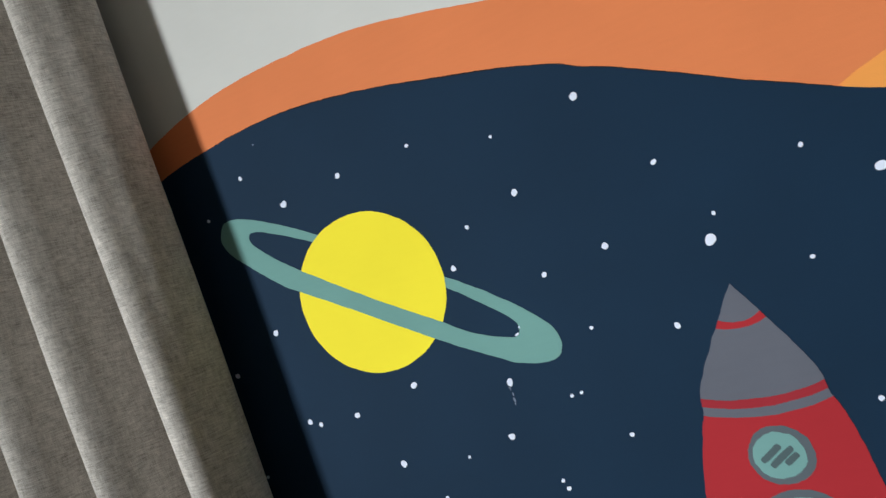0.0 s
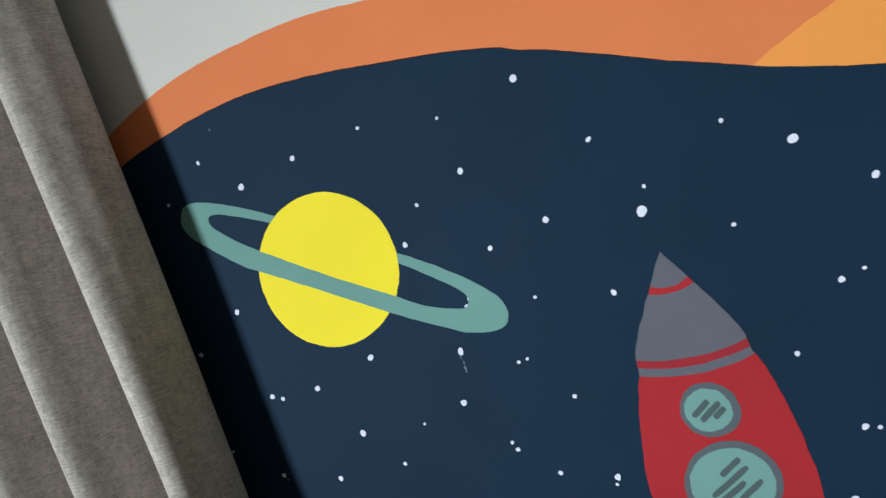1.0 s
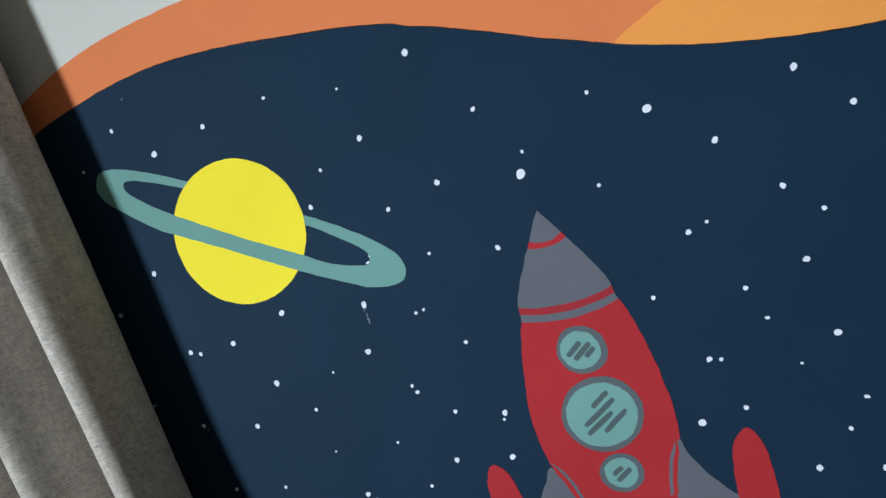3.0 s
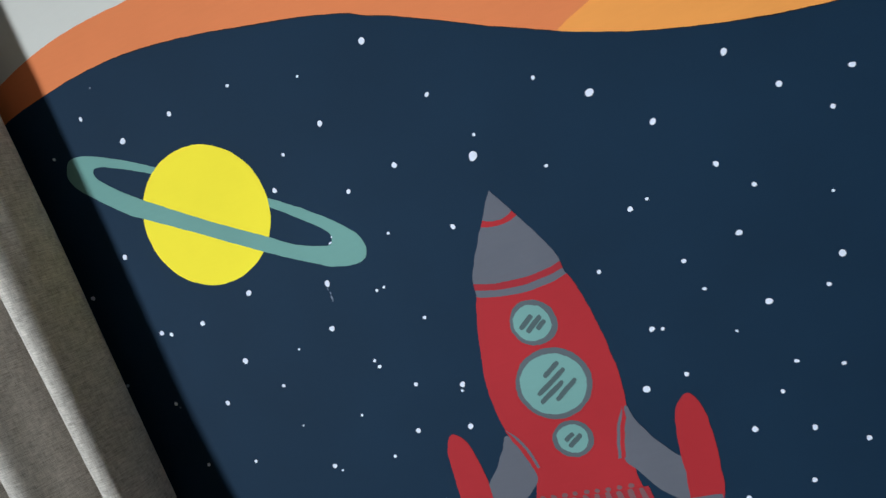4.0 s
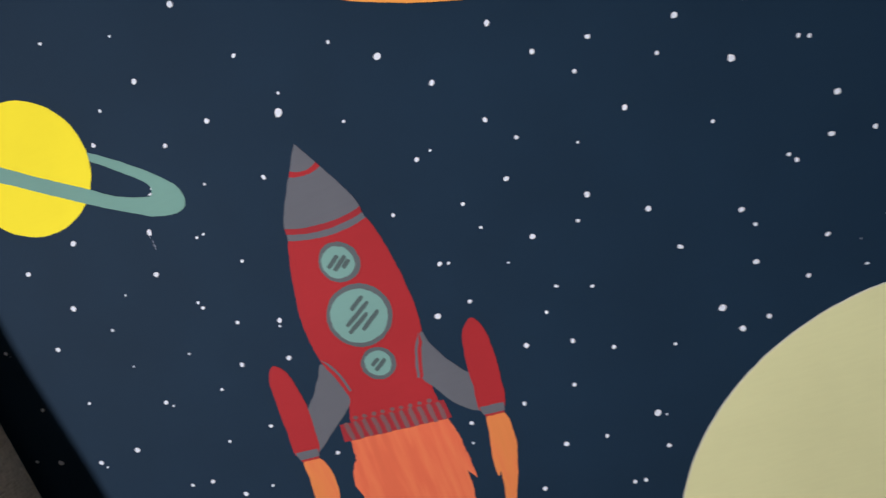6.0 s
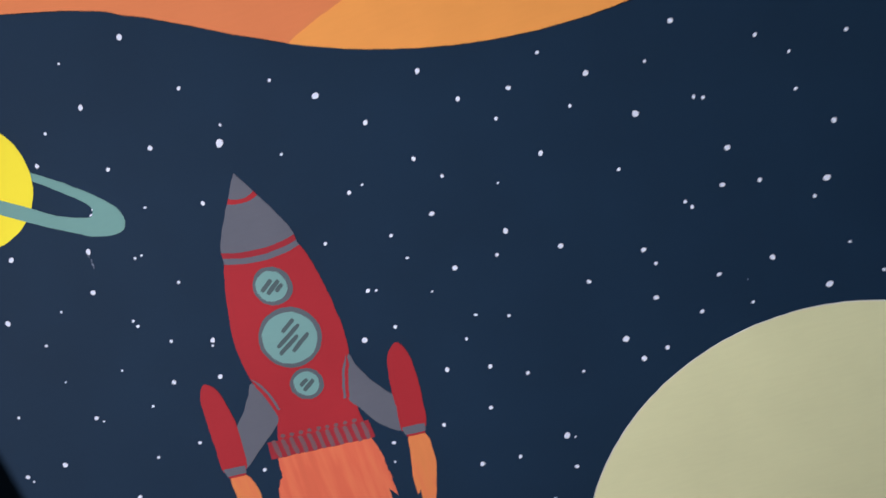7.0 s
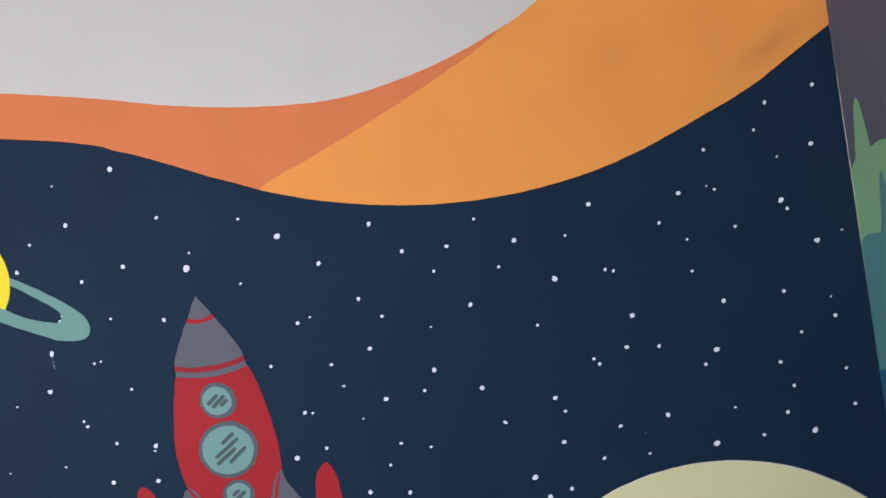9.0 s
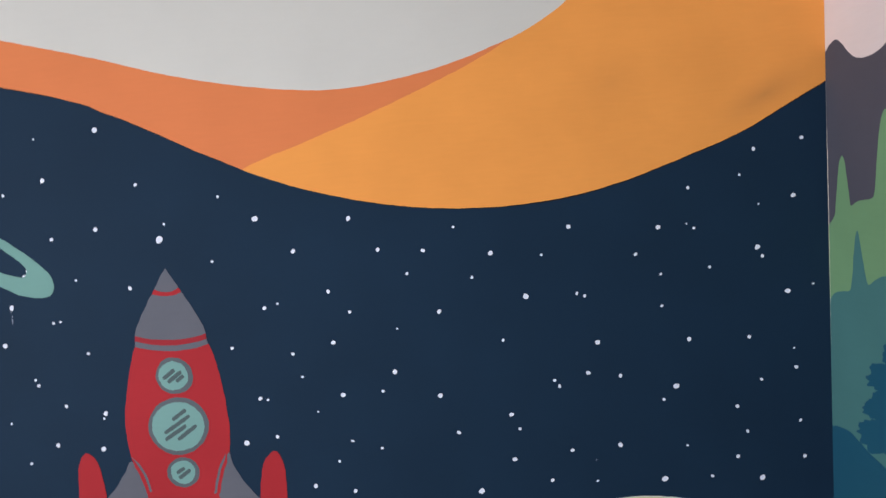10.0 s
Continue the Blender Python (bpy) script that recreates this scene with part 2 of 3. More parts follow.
structure("floor", box(bmesh.new(), (WEST - 0.2, SOUTH - 0.2, -0.1), (EAST + 0.2, 0.2, 0)), FLOOR, "oak floor of the room")
structure("ceiling", box(bmesh.new(), (WEST - 0.2, SOUTH - 0.2, HIGH), (EAST + 0.2, 0.2, HIGH + 0.1)), PLASTER, "plain off-white ceiling")

# ---------------------------------------------------------------- the mural, north wall
NAVY_EDGE = [(-0.35, 2.03), (-0.20, 2.09), (-0.04, 2.141), (0.097, 2.159), (0.192, 2.163), (0.274, 2.159), (0.392, 2.140), (0.501, 2.114), (0.602, 2.0885),
             (0.655, 2.0715), (0.684, 2.0610), (0.705, 2.0490), (0.735, 2.0360), (0.774, 2.0170), (0.811, 1.998), (0.847, 1.979), (0.890, 1.9555), (0.948, 1.9275),
             (0.984, 1.9095), (1.010, 1.8975), (1.055, 1.8795), (1.090, 1.866), (1.192, 1.835), (1.297, 1.812), (1.414, 1.797), (1.533, 1.794),
             (1.652, 1.803), (1.772, 1.827), (1.915, 1.872), (2.023, 1.911), (2.130, 1.966), (2.2025, 2.004)]
BAND_TOP = [(-0.35, 2.06), (-0.20, 2.13), (-0.04, 2.200), (0.062, 2.226), (0.170, 2.239), (0.278, 2.239), (0.396, 2.231), (0.510, 2.208), (0.623, 2.179),
            (0.731, 2.149), (0.832, 2.118), (0.957, 2.088), (1.084, 2.067), (1.185, 2.059), (1.317, 2.071), (1.436, 2.096), (1.561, 2.137)]
DUNE_TOP = [(0.984, 1.9097), (1.006, 1.9195), (1.045, 1.9335), (1.071, 1.941), (1.110, 1.954), (1.181, 1.978), (1.266, 2.008), (1.386, 2.055), (1.434, 2.075), (1.494, 2.102), (1.561, 2.137), (1.608, 2.159),
            (1.678, 2.203), (1.76, 2.27), (1.85, 2.35), (1.95, 2.42), (2.07, 2.47), (2.2025, 2.50)]
navy_edge = shaky(spline(NAVY_EDGE), 0.0005)
band_top = shaky(spline(BAND_TOP), 0.0005, 7)
dune_top = shaky(spline(DUNE_TOP), 0.0007, 3)

sky = thing("painted_sky", "navy blue night sky painted flat on the wall", "mural")
part("sky_coat", coat([Vector((-0.35, 0.05)), Vector((2.2025, 0.05))] + navy_edge[::-1], 0.0006), NAVY, sky)
hill = thing("painted_orange_band", "burnt orange wavy band painted above the night sky", "mural")
low = [p for p in navy_edge if p.x < 1.60]
part("band_coat", coat(low + [p for p in band_top[::-1]], 0.0011), ORANGE, hill)
dune = thing("painted_dune", "light orange dune painted over the orange band", "mural")
part("dune_coat", coat([p for p in navy_edge if p.x > 0.984] + dune_top[::-1], 0.0016), DUNE, dune)

# a thin dark line runs all along the foot of both oranges
for name, owner, first, last in (("band_edge", hill, 0.02, 0.985), ("dune_edge", dune, 0.983, 2.21)):
    rim = [p for p in navy_edge if first < p.x < last]
    under = [p - Vector((0, (0.0013 + 0.0007 * noise.noise((p.x * 14, 2.0, 0.5)) + 0.0008 * min(1.0, max(0.0, (p.x - 1.3) / 0.3))) * min(1.0, (p.x - first + 0.02) / 0.2))) for p in rim]
    part(name, ring_coat(rim, under, 0.0013, 0.0, False), INK, owner, "thin dark line along the lower edge")

saturn = thing("painted_ringed_planet", "yellow planet with a teal ring painted on navy", "painted planet")
part("disc", coat(shaky(oval(0.2903, 1.8427, 0.1325, 0.1275, 20), 0.0007), 0.0016), YELLOW, saturn, "yellow disc")
TILT = -31.8
for name, first, last in (("ring_back", 0, 180), ("ring_front", 180, 360)):
    outer = oval(0.3038, 1.8519, 0.3030, 0.0505, TILT, 3.0, -0.0235, 130, first, last)
    inner = oval(0.3081, 1.8585, 0.2465, 0.0290, TILT, 2.35, -0.0300, 130, first, last)
    # the painter's hand: a blunt tip and a slightly slack inner rim
    outer = nudge(nudge(outer, (0.562, 1.683), (0.0030, -0.0020), 0.018), (0.486, 1.681), (-0.0012, -0.0022), 0.022)
    inner = nudge(nudge(inner, (0.513, 1.725), (-0.0055, 0.0022), 0.011), (0.440, 1.742), (-0.0020, -0.0036), 0.045)
    # the far side of the ring runs under the disc
    proud = [0.0022 if name == "ring_front" else 0.0022 - 0.0012 * min(1.0, max(0.0, (0.24 - abs(p.x - 0.304)) / 0.07)) for p in outer]
    if name == "ring_front":
        # the near side sags a little at its far end
        outer = [p + Vector((-0.53, -0.85)) * 0.0045 * math.exp(-((p.x - 0.15) / 0.05) ** 2) for p in outer]
    part(name, ring_coat(shaky(outer, 0.0007, 2), shaky(inner, 0.0007, 5), proud, 0.0, False), TEAL, saturn, "teal ring")

moon = thing("painted_cream_planet", "large pale cream planet painted low on the wall", "painted planet")
part("disc", coat(shaky(oval(1.761, 0.599, 0.541, 0.541, 0, count=420), 0.0005), 0.0014), CREAM, moon)
# chalky first outline left showing round the disc
rim = shaky(oval(1.761, 0.599, 0.5415, 0.5415, 0, count=420), 0.0005)
inside = [Vector((1.761, 0.599)) + (p - Vector((1.761, 0.599))) * (1 - 0.0036 - 0.0012 * noise.noise((p.x * 9, p.y * 9, 2.0))) for p in rim]
part("outline", ring_coat(rim, inside, 0.0018), CHALK, moon, "thin chalky white outline")


def rocket():
    r = thing("painted_rocket", "red and grey cartoon rocket with three round windows painted on navy", "painted rocket")
    axis = 0.790
    profile = [(1.716, 0.0), (1.67, 0.0275), (1.61, 0.0615), (1.579, 0.0740), (1.552, 0.0780), (1.538, 0.0838), (1.50, 0.0932), (1.42, 0.108), (1.36, 0.1115), (1.31, 0.106), (1.25, 0.092),
               (1.20, 0.0875), (1.165, 0.092), (1.148, 0.094)]
    half = [(p.y, p.x) for p in spline([(w, z) for z, w in profile])]

    def width(z):
        for (za, wa), (zb, wb) in zip(half, half[1:]):
            if zb <= z <= za:
                return wa + (wb - wa) * (za - z) / max(za - zb, 1e-6)
        return 0.0

    def slope(z):
        return 0.003 if 1.54 < z < 1.60 else 0.0

    def sagging(z, sag, count=24):
        w = width(z)
        return [Vector((axis + w * u, z - sag * (1 - u * u) - slope(z) * u)) for u in (2 * k / count - 1 for k in range(count + 1))]

    def lean(p):
        return Vector((p.x - 0.0065 * min(1.0, max(0.0, (1.21 - p.y) / 0.035)) + 0.0060 * min(1.0, max(0.0, (p.y - 1.40) / 0.12)) + 0.0050 * max(0.0, (p.y - 1.60) / 0.116), p.y))

    def between(top, bottom, sag_top, sag_bottom):
        right, left = ([z for z, _ in half if bottom + u * slope(bottom) < z < top + u * slope(top)] for u in (-1, 1))
        line = [] if top > 1.7 else sagging(top, sag_top)
        line += [Vector((axis + width(z), z)) for z in right] + sagging(bottom, sag_bottom)[::-1] + [Vector((axis - width(z), z)) for z in left[::-1]]
        return [lean(p) for p in line]

    part("body", coat(shaky(between(1.552, 1.150, 0.011, 0.0), 0.0008), 0.0016), RED, r, "red fuselage")
    part("nose", coat(shaky(between(1.716, 1.550, 0.0, 0.012), 0.0008), 0.0018), GREY, r, "grey nose cone")
    part("nose_band", coat(shaky(between(1.673, 1.663, 0.0082, 0.0065), 0.0006), 0.0022), RED, r, "thin red band")
    part("nose_band", coat(shaky(between(1.573, 1.562, 0.011, 0.012), 0.0006), 0.0022), BAND, r, "thin dark red band")

    windows = (
        (0.795, 1.4835, 0.0400, 0.0400, 0.7930, 1.4840, 0.0308, 0.0313, ((0.773, 1.480, 0.795, 1.495), (0.783, 1.472, 0.809, 1.490), (0.800, 1.472, 0.813, 1.481))),
        (0.7925, 1.3725, 0.0655, 0.0635, 0.7915, 1.3720, 0.0555, 0.0535, ((0.783, 1.389, 0.810, 1.407), (0.763, 1.360, 0.816, 1.393), (0.763, 1.345, 0.806, 1.372), (0.791, 1.345, 0.829, 1.370))),
        (0.7915, 1.2690, 0.0350, 0.0345, 0.7910, 1.2690, 0.0258, 0.0258, ((0.780, 1.270, 0.793, 1.278), (0.784, 1.258, 0.805, 1.273))),
    )
    for cx, cz, a, c, gx, gz, ga, gc, strokes in windows:
        rim = part("window_rim", coat(shaky(oval(cx, cz, a, c, 20), 0.0012, cx + cz), 0.0022), SLATE_RIM, r, "grey round window rim")
        part("window_glass", coat(shaky(oval(gx, gz, ga, gc, 10, 2.15), 0.0012, cz), 0.0027), GLASS, rim, "pale teal window")
        for n, (xa, za, xb, zb) in enumerate(strokes):
            turn = math.degrees(math.atan2(zb - za, xb - xa))
            bar = oval((xa + xb) / 2, (za + zb) / 2, math.hypot(xb - xa, zb - za) / 2 + 0.0028, 0.0044, turn, 5, count=32)
            part("brush_stroke", coat(shaky(bar, 0.0008, xa * 50), 0.0031 + 0.0002 * n), SLATE, rim, "grey brush stroke")

    fins = (([(0.894, 1.306), (0.902, 1.277), (0.917, 1.246), (0.940, 1.212), (0.965, 1.178), (0.965, 1.113), (0.941, 1.117), (0.905, 1.146), (0.880, 1.186), (0.863, 1.213), (0.872, 1.250)],
             [(0.888, 1.306), (0.868, 1.270), (0.853, 1.217)], 1),
            ([(0.682, 1.302), (0.666, 1.279), (0.644, 1.248), (0.616, 1.218), (0.585, 1.190), (0.585, 1.130), (0.600, 1.124), (0.650, 1.160), (0.692, 1.193), (0.708, 1.214), (0.700, 1.258)],
             [(0.684, 1.311), (0.699, 1.293), (0.712, 1.266), (0.720, 1.231)], -1))
    for knots, stripe, side in fins:
        fin = part("fin", coat(shaky(spline(knots, 0.003, True), 0.0007), 0.0019), GREY, r, "grey fin")
        edge = spline(stripe, 0.003)
        for lo, hi, coat_paint, lift, words in ((0.0, 0.0055, GREY, 0.0021, "thin grey stripe"), (0.0055, 0.0125, RED, 0.0022, "thin red stripe")):
            near, off = ([p + Vector((side * w, -0.10 * w)) * min(1.0, 0.15 + n / 9) for n, p in enumerate(edge)] for w in (lo, hi))
            part("fin_stripe", ring_coat(shaky(near, 0.0006, 3), shaky(off, 0.0006, 6), lift, 0.0, False), coat_paint, fin, words)

    pods = (([(0.994, 1.303), (0.978, 1.293), (0.966, 1.272), (0.955, 1.220), (0.951, 1.167), (0.948, 1.113), (0.993, 1.109), (1.008, 1.174), (1.012, 1.243), (1.007, 1.284)], 0.971, 1.108),
            ([(0.586, 1.327), (0.571, 1.309), (0.561, 1.240), (0.557, 1.180), (0.557, 1.126), (0.602, 1.123), (0.615, 1.180), (0.619, 1.230), (0.613, 1.288), (0.602, 1.318)], 0.579, 1.122))
    jets = ([(0.957, 1.103), (0.990, 1.098), (0.995, 1.062), (0.991, 1.020), (0.986, 1.004), (0.975, 0.969), (0.962, 0.934), (0.950, 0.900), (0.940, 0.880), (0.932, 0.912), (0.938, 0.939), (0.941, 0.961), (0.9425, 0.976), (0.9355, 0.968), (0.935, 0.992), (0.937, 1.012), (0.942, 1.036), (0.948, 1.066)],
            [(0.566, 1.117), (0.597, 1.113), (0.612, 1.075), (0.609, 1.030), (0.596, 0.98), (0.575, 0.93), (0.560, 0.97), (0.556, 1.025), (0.560, 1.065)])
    for knots, cx, cz in pods:
        pod = part("booster", coat(shaky(spline(knots, closed=True), 0.0008), 0.0020), RED, r, "red side booster")
        part("booster_cap", coat(shaky(straight([(cx - 0.024, cz + 0.014), (cx + 0.025, cz + 0.011), (cx + 0.022, cz - 0.006), (cx - 0.021, cz - 0.004)]), 0.0006), 0.0026), GREY, pod, "grey booster cap")
        part("booster_rim", coat(shaky(straight([(cx - 0.019, cz - 0.004), (cx + 0.020, cz - 0.006), (cx + 0.019, cz - 0.011), (cx - 0.018, cz - 0.009)]), 0.0005), 0.0024), RED, pod, "thin red rim")
        jet = jets[0 if cx > 0.8 else 1]
        part("booster_flame", coat(shaky(spline(jet, 0.003, True), 0.0011, cx), 0.0018), FLARE, pod, "amber flame")

    flame = [(0.676, 1.130), (0.881, 1.120), (0.888, 1.092), (0.891, 1.060), (0.893, 1.015), (0.894, 0.976), (0.880, 0.999), (0.877, 0.965), (0.874, 0.92), (0.866, 0.88), (0.850, 0.93), (0.825, 0.85),
             (0.79, 0.90), (0.755, 0.83), (0.720, 0.91), (0.690, 0.88), (0.668, 0.955), (0.655, 0.995), (0.646, 1.035), (0.655, 1.06), (0.671, 1.086)]
    part("exhaust_flame", coat(shaky(straight(flame, 0.003), 0.0025, 2), 0.0012), FLAME, r, "orange-red brushed flame")
    collar = part("collar", coat(shaky(straight([(0.667, 1.167), (0.886, 1.157), (0.888, 1.117), (0.663, 1.129)]), 0.0014), 0.0022), BAND, r, "dark red ribbed collar")
    for k in range(11):
        x = 0.682 + 0.0192 * k
        z = 1.149 - 0.0012 * k
        part("rib", coat(shaky(oval(x, z, 0.0049, 0.0205, 3, 5, count=32), 0.0012, k), 0.0027), RIB, collar, "reddish grey painted rib")
        if 0 < k < 10:
            part("stud", coat(shaky(oval(x + 0.003, z + 0.026, 0.0048, 0.0042, 0, count=16), 0.001, k * 3), 0.0028), RIB, collar, "reddish grey dot")


rocket()

# ---------------------------------------------------------------- stars
STARS = [
    [
        (-0.026, 1.587, 5.1), (-0.018, 1.774, 7.0), (0.006, 1.281, 5.5), (0.032, 2.045, 4.3), (0.057, 1.264, 7.0), (0.064, 1.523, 5.8), (0.070, 1.514, 2.6),
        (0.077, 1.386, 5.2), (0.090, 1.827, 7.9), (0.100, 1.666, 7.0), (0.120, 1.657, 6.4), (0.124, 2.090, 5.4),
        (0.144, 1.238, 7.0), (0.152, 1.224, 4.1), (0.170, 2.133, 2.6), (0.176, 1.496, 7.3), (0.184, 1.369, 4.8),
        (0.190, 2.023, 8.7), (0.194, 1.660, 7.9), (0.233, 1.241, 7.9), (0.250, 1.565, 7.4), (0.303, 2.033, 6.5),
        (0.306, 1.499, 5.0), (0.312, 1.414, 3.2), (0.313, 1.684, 8.3), (0.314, 1.131, 5.3), (0.342, 1.323, 7.7),
        (0.354, 1.311, 3.7), (0.359, 1.126, 7.8), (0.365, 1.556, 3.4), (0.415, 1.080, 7.8), (0.432, 2.036, 5.2),
        (0.434, 1.201, 5.3), (0.435, 1.404, 4.3),
    ],
    [
        (0.441, 1.840, 6.7), (0.445, 1.575, 7.3), (0.467, 1.313, 5.1), (0.469, 1.654, 8.5), (0.480, 1.081, 5.1),
        (0.482, 1.892, 5.0), (0.499, 1.497, 4.5), (0.504, 1.484, 5.6), (0.529, 1.349, 7.8), (0.530, 1.209, 6.6),
        (0.553, 1.616, 4.5), (0.557, 1.435, 5.5), (0.560, 2.003, 3.5), (0.567, 1.916, 8.5), (0.568, 1.618, 3.5),
        (0.571, 1.794, 6.1), (0.611, 1.704, 4.3), (0.618, 1.546, 4.8), (0.626, 1.334, 7.5), (0.635, 1.401, 3.8),
        (0.639, 1.412, 7.3), (0.640, 1.112, 6.1), (0.665, 1.808, 7.3), (0.688, 2.0127, 9.3), (0.723, 1.678, 6.0),
        (0.759, 1.895, 6.1), (0.796, 1.776, 9.5), (0.809, 1.809, 4.5), (0.902, 1.722, 4.8), (0.910, 1.052, 3.7),
        (0.922, 1.094, 6.0), (0.925, 1.535, 5.0),
    ],
    [
        (0.928, 1.858, 4.8), (0.935, 1.324, 8.8), (0.974, 1.420, 6.3), (0.990, 1.415, 4.8), (1.000, 1.805, 9.5),
        (1.001, 1.616, 7.3), (1.003, 1.333, 5.8), (1.014, 0.914, 6.0), (1.030, 1.623, 3.5), (1.033, 1.103, 5.9),
        (1.053, 1.512, 5.5), (1.069, 1.461, 5.0), (1.074, 1.732, 7.0), (1.075, 1.216, 6.8), (1.084, 0.997, 7.8),
        (1.095, 1.382, 3.5), (1.131, 1.269, 5.0), (1.137, 1.113, 7.0), (1.140, 1.641, 6.1), (1.141, 1.530, 7.0),
        (1.152, 1.414, 7.5), (1.160, 1.199, 6.3), (1.164, 0.990, 6.3), (1.164, 1.312, 4.8), (1.181, 1.593, 6.0),
        (1.187, 0.878, 5.5), (1.196, 1.792, 8.3), (1.207, 0.876, 5.9), (1.225, 1.291, 5.0), (1.229, 1.164, 5.9),
        (1.238, 1.417, 5.0), (1.252, 1.721, 6.0),
    ],
    [
        (1.268, 1.457, 7.3), (1.269, 1.010, 8.7), (1.270, 0.936, 6.3), (1.279, 1.550, 3.5), (1.284, 1.002, 3.2),
        (1.309, 1.667, 6.0), (1.337, 1.136, 4.7), (1.347, 1.714, 6.0), (1.360, 1.398, 7.5), (1.371, 1.581, 7.3),
        (1.395, 1.312, 7.3), (1.414, 1.759, 4.8), (1.435, 1.177, 8.8), (1.445, 1.649, 4.8), (1.459, 1.128, 7.7),
        (1.488, 1.696, 7.0), (1.503, 1.509, 4.8), (1.509, 1.137, 6.4), (1.510, 1.344, 7.5), (1.512, 1.243, 7.0),
        (1.527, 1.311, 5.5), (1.557, 1.600, 9.5), (1.590, 1.191, 6.3), (1.595, 1.686, 4.0), (1.608, 1.413, 5.0),
        (1.617, 1.399, 6.0), (1.637, 1.255, 6.3), (1.655, 1.740, 7.3), (1.665, 1.597, 5.5), (1.680, 1.423, 7.3),
        (1.682, 1.592, 6.0), (1.688, 1.182, 4.5),
    ],
    [
        (1.688, 1.229, 2.5), (1.704, 1.490, 8.5), (1.742, 1.260, 8.5), (1.749, 1.413, 6.3), (1.793, 1.672, 5.5),
        (1.835, 1.175, 10.3), (1.840, 1.353, 6.0), (1.843, 1.726, 7.0), (1.844, 1.557, 5.3), (1.845, 1.626, 4.5),
        (1.868, 1.380, 8.8), (1.887, 1.247, 3.8), (1.899, 1.482, 7.3), (1.903, 1.729, 3.0), (1.909, 1.803, 4.8),
        (1.919, 1.718, 4.8), (1.938, 1.174, 5.5), (1.949, 1.633, 5.0), (1.997, 1.214, 6.3), (1.998, 1.327, 6.3),
        (2.018, 1.270, 5.5), (2.018, 1.823, 4.5), (2.029, 1.477, 6.0), (2.047, 1.162, 9.0), (2.049, 1.874, 6.0),
        (2.051, 1.382, 5.0), (2.051, 1.668, 8.5), (2.056, 1.759, 3.5), (2.062, 1.648, 6.0), (2.113, 1.570, 8.5),
        (2.124, 1.446, 3.5), (2.127, 1.404, 5.8),
    ],
    [
        (2.129, 1.772, 8.3), (2.133, 1.286, 5.5), (2.141, 1.204, 6.3), (2.150, 1.891, 5.8), (2.167, 1.582, 3.5),
    ],
]
for group in STARS:
    for x, z, size in group:
        r = size / 1000 * 0.645
        a, c = r * random.uniform(0.88, 1.12), r * random.uniform(0.85, 1.12)
        outline = shaky(oval(x, z, a, c, random.uniform(0, 90), random.uniform(1.8, 2.5), count=22), r * 0.30, x * 91 + z * 37)
        star = part("painted_star", coat(outline, 0.0024, hub=(x, z)), FAINT if size < 2.7 else STAR)
        words = "faint tiny star dabbed thinly on navy" if size < 2.7 else "large white dab of a star on navy" if size > 7.5 else "small white dab of a star on navy"
        tagged(star, words, "star", "painted stars")

# ---------------------------------------------------------------- the mural, east wall
forest = thing("painted_forest", "purple mountain with green and teal tree silhouettes painted on the side wall", "mural")
END = -1.5


def land(crest, floor_z, proud, material, name, label):
    """A painted stretch of land below its crest, from the corner along the side wall."""
    line = shaky(spline(crest, 0.003), 0.0007, proud * 700)
    line[0].x = -0.0008
    return part(name, skirt(line, floor_z, proud), material, forest, label)


land([(-0.0035, 2.46), (-0.5, 2.50), (-1.0, 2.46), (END, 2.48)], 1.9, 0.0006, PINK, "sky_coat", "pale pinkish sky")
land([(-0.0035, 2.062), (-0.018, 2.073), (-0.037, 2.079), (-0.055, 2.072), (-0.075, 2.054), (-0.095, 2.038), (-0.120, 2.029), (-0.150, 2.029), (-0.180, 2.034), (-0.215, 2.052),
      (-0.30, 2.12), (-0.40, 2.10), (-0.55, 2.2), (-0.8, 2.1), (-1.1, 2.22), (END, 2.1)], 1.2, 0.0011, PURPLE, "mountain", "purple grey mountain")
land([(-0.0035, 1.704), (-0.012, 1.712), (-0.026, 1.728), (-0.029, 1.745), (-0.036, 1.79), (-0.046, 1.836), (-0.054, 1.847), (-0.062, 1.838), (-0.072, 1.795), (-0.081, 1.752),
      (-0.083, 1.748), (-0.105, 1.757), (-0.157, 1.767), (-0.161, 1.778), (-0.172, 1.86), (-0.183, 1.911), (-0.195, 1.927), (-0.212, 1.90), (-0.235, 1.79), (-0.30, 1.80),
      (-0.6, 1.78), (-1.0, 1.82), (END, 1.78)], 1.1, 0.0016, MEADOW, "meadow", "light green hills with a pointed tree")
land([(-0.0035, 1.546), (-0.022, 1.563), (-0.050, 1.570), (-0.072, 1.574), (-0.078, 1.580), (-0.092, 1.663), (-0.099, 1.694), (-0.104, 1.700), (-0.110, 1.685), (-0.121, 1.64),
      (-0.134, 1.600), (-0.138, 1.597), (-0.165, 1.612), (-0.20, 1.622), (-0.35, 1.60), (-0.7, 1.58), (END, 1.6)], 0.9, 0.0021, SPRUCE, "spruce_wood", "teal green wood with a pointed tree")
land([(-0.0035, 1.268), (-0.020, 1.274), (-0.045, 1.277), (-0.075, 1.277), (-0.100, 1.269), (-0.135, 1.258), (-0.19, 1.248), (-0.35, 1.22), (-0.7, 1.25), (END, 1.2)],
     0.05, 0.0026, DEEP, "deep_wood", "deep teal foreground hill")
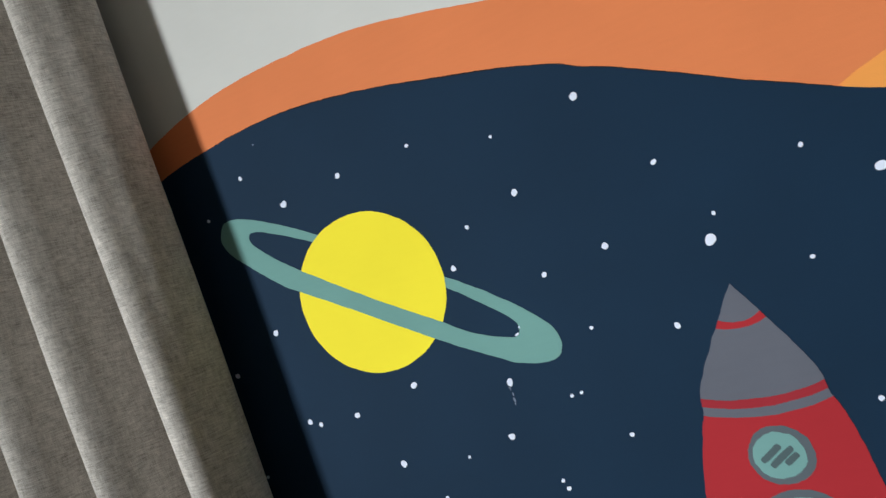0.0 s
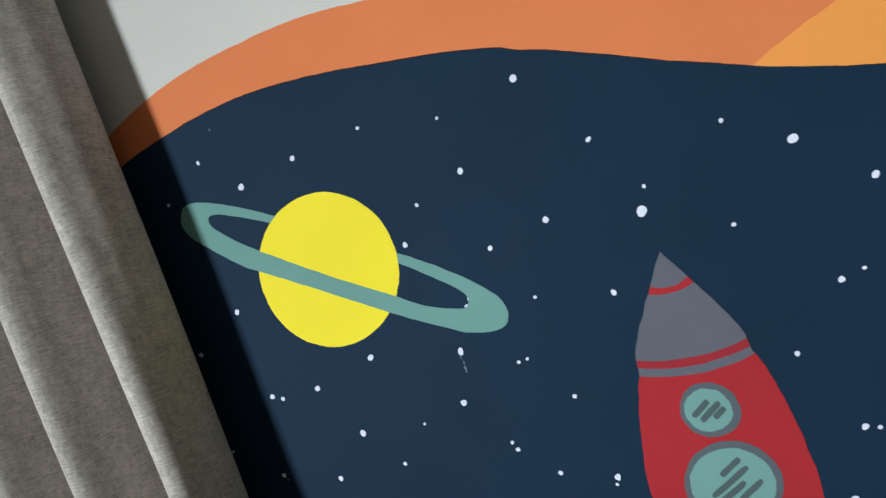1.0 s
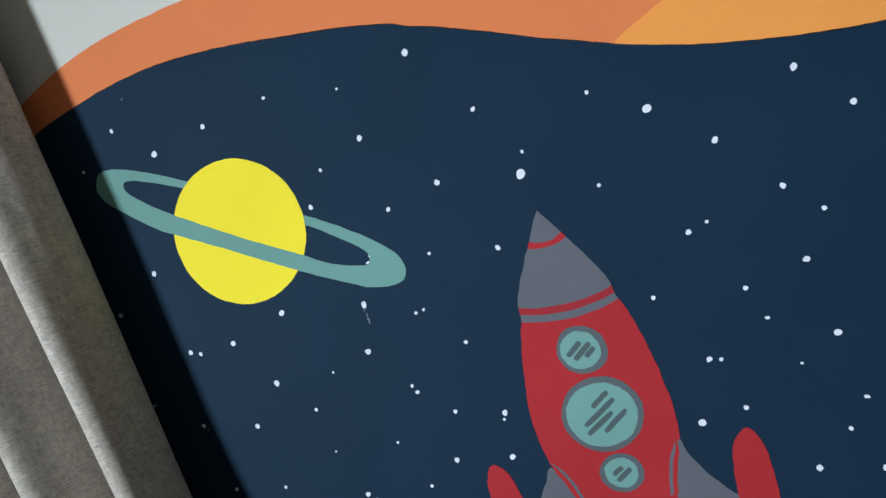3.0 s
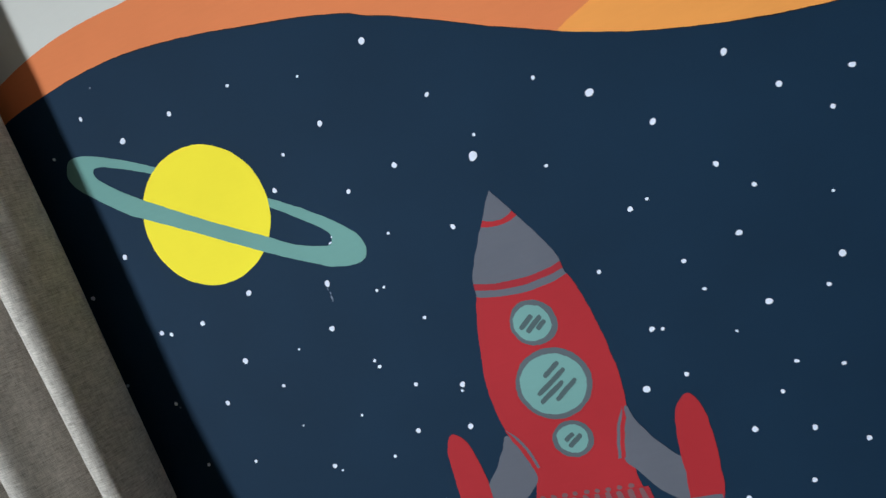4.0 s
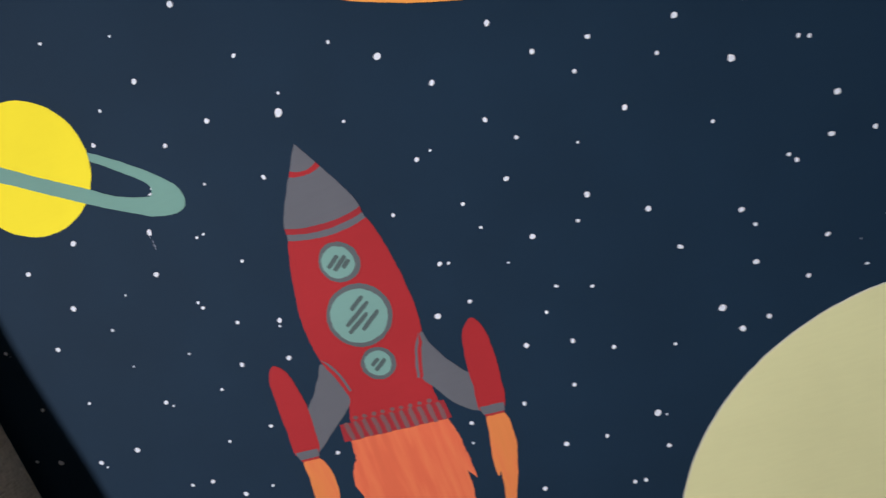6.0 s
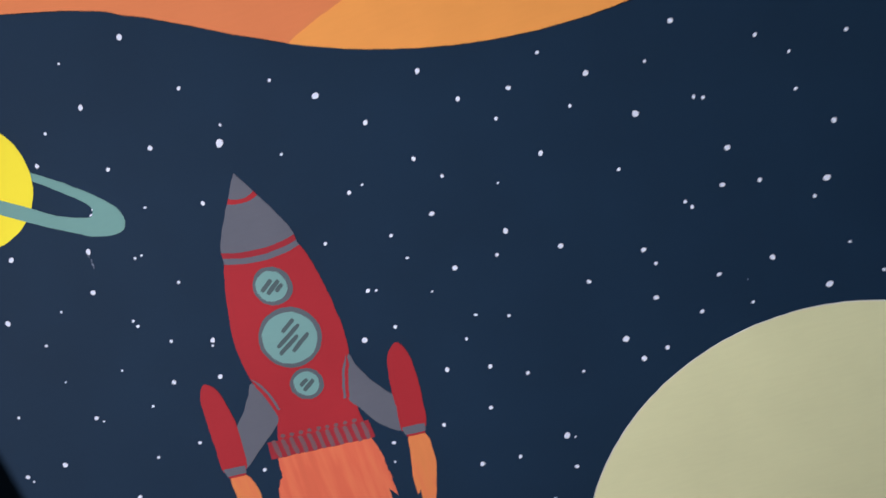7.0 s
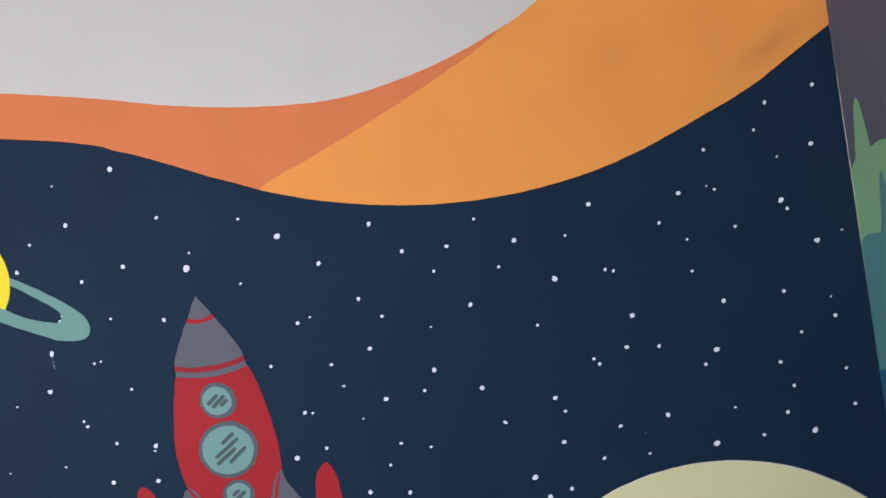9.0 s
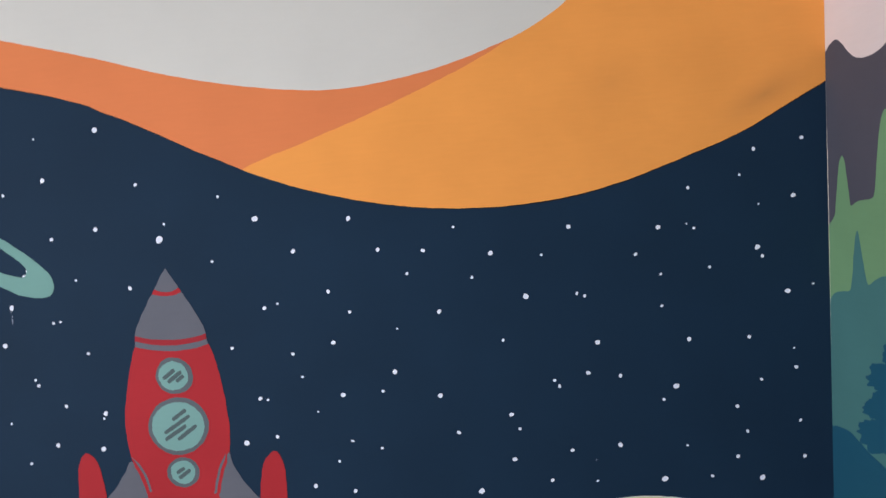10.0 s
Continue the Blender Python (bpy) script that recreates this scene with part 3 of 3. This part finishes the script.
# drooping boughs of one broad fir, each a ragged tongue of paint
for k, (z, reach, tall) in enumerate(((1.312, 0.160, 0.036), (1.368, 0.150, 0.031), (1.430, 0.138, 0.031), (1.476, 0.086, 0.023), (1.53, 0.066, 0.030), (1.585, 0.050, 0.030), (1.64, 0.035, 0.030))):
    for side in (1, -1):
        mid = (-0.262 + side * reach * 0.46, z)
        patch = blob(*mid, reach * 0.54, tall, -side * 16, 0.24, k * 2.3 + side)
        part("bough", coat(patch, 0.0030 + 0.0002 * k + (0.0001 if side > 0 else 0), 0.0, "east", mid), DEEP, forest, "deep teal fir bough")
part("bare_sliver", coat(shaky(spline([(-0.002, 1.45), (-0.0022, 1.71), (-0.002, 1.90), (-0.0029, 1.82), (-0.0030, 1.70)], 0.003, True), 0.0008), 0.0024, 0.0, "east"), PLASTER, forest, "thin unpainted sliver along the corner")


# ---------------------------------------------------------------- the curtain
def curtain():
    c = thing("curtain", "grey slubbed linen curtain hanging in deep vertical folds", "curtain")
    # plan of the cloth, from its free edge along the folds
    plan = [(-0.020, -0.034), (0.000, -0.042), (0.008, -0.062), (0.0065, -0.084), (0.001, -0.098), (-0.0065, -0.1115), (-0.019, -0.127), (-0.0315, -0.143), (-0.044, -0.151)]
    for k in range(5):
        x = -0.054 - 0.200 * k
        plan += [(x, -0.1525), (x - 0.014, -0.147), (x - 0.029, -0.122), (x - 0.049, -0.075), (x - 0.071, -0.042), (x - 0.102, -0.046), (x - 0.130, -0.068)]
        plan += [(x - 0.147, -0.102), (x - 0.1555, -0.117), (x - 0.167, -0.131), (x - 0.1785, -0.144), (x - 0.190, -0.151)]
    line = spline(plan, 0.007)
    far = [0.0]
    for a, b in zip(line, line[1:]):
        far.append(far[-1] + (b - a).length)
    bm = bmesh.new()
    lay = bm.loops.layers.uv.new("UVMap")
    low, high, down = 0.03, HIGH - 0.004, 90
    grid = []
    for j in range(down + 1):
        z = low + (high - low) * j / down
        row = []
        for p, s in zip(line, far):
            sway = 0.010 * noise.noise((s * 2.2, z * 0.9, 0.2)) + 0.004 * noise.noise((s * 7, z * 2.2, 6.2))
            out = min(1.0, max(0.0, (-p.y - 0.06) / 0.09))
            # the free fold twists: its face turns to the window high up and to the corner lower down, where it lies closer to the wall
            low_down, high_up = min(1.0, max(0.0, (1.88 - z) / 0.42)), min(1.0, max(0.0, (z - 1.80) / 0.25))
            turn = math.sin(math.pi * min(1.0, max(-1.0, (s - 0.088) / 0.12))) * (s < 0.208)
            twist = turn * (0.006 * low_down + 0.007 * min(1.0, max(0.0, (1.55 - z) / 0.3)) - 0.0045 * high_up) - 0.013 * low_down * min(1.0, max(0.0, (0.30 - s) / 0.10))
            row.append(bm.verts.new((p.x + 0.76 * twist + (0.017 + 0.022 * out) * (1.90 - z) + 0.030 * out * max(0.0, 1.50 - z) + sway * 0.6, min(p.y - 0.65 * twist + sway * 0.4, -0.012), z)))
        grid.append(row)
    for j in range(down):
        for i in range(len(line) - 1):
            f = bm.faces.new((grid[j][i], grid[j][i + 1], grid[j + 1][i + 1], grid[j + 1][i]))
            for loop, (a, b) in zip(f.loops, ((i, j), (i + 1, j), (i + 1, j + 1), (i, j + 1))):
                loop[lay].uv = (far[a], low + (high - low) * b / down)
    cloth = part("cloth", bm, LINEN, c, smooth=True)
    thick = cloth.modifiers.new("thickness", "SOLIDIFY")
    thick.thickness, thick.offset = 0.0015, 0.0


curtain()


# ---------------------------------------------------------------- paint slips
for x, z, a, c, turn in ((0.4655, 1.6465, 0.0007, 0.0035, 12), (0.4675, 1.6365, 0.0011, 0.0030, -10), (0.4668, 1.6285, 0.0016, 0.0042, 8), (0.4662, 1.6225, 0.0010, 0.0020, -20)):
    drip = part("paint_drip", coat(shaky(oval(x, z, a, c, turn, count=22), a * 0.5, z * 50), 0.0016, hub=(x, z)), FAINT)
    tagged(drip, "thin greyish drip of star paint on navy", "paint drip")
for x, z, a, c, turn in ((0.5035, 1.7215, 0.0038, 0.0016, 12), (0.5098, 1.7310, 0.0012, 0.0018, -30)):
    chip = part("paint_chip", coat(shaky(oval(x, z, a, c, turn, count=22), c * 0.4, z * 50), 0.0034, hub=(x, z)), STAR)
    tagged(chip, "small bare white chip at the rim of the teal ring", "paint chip")
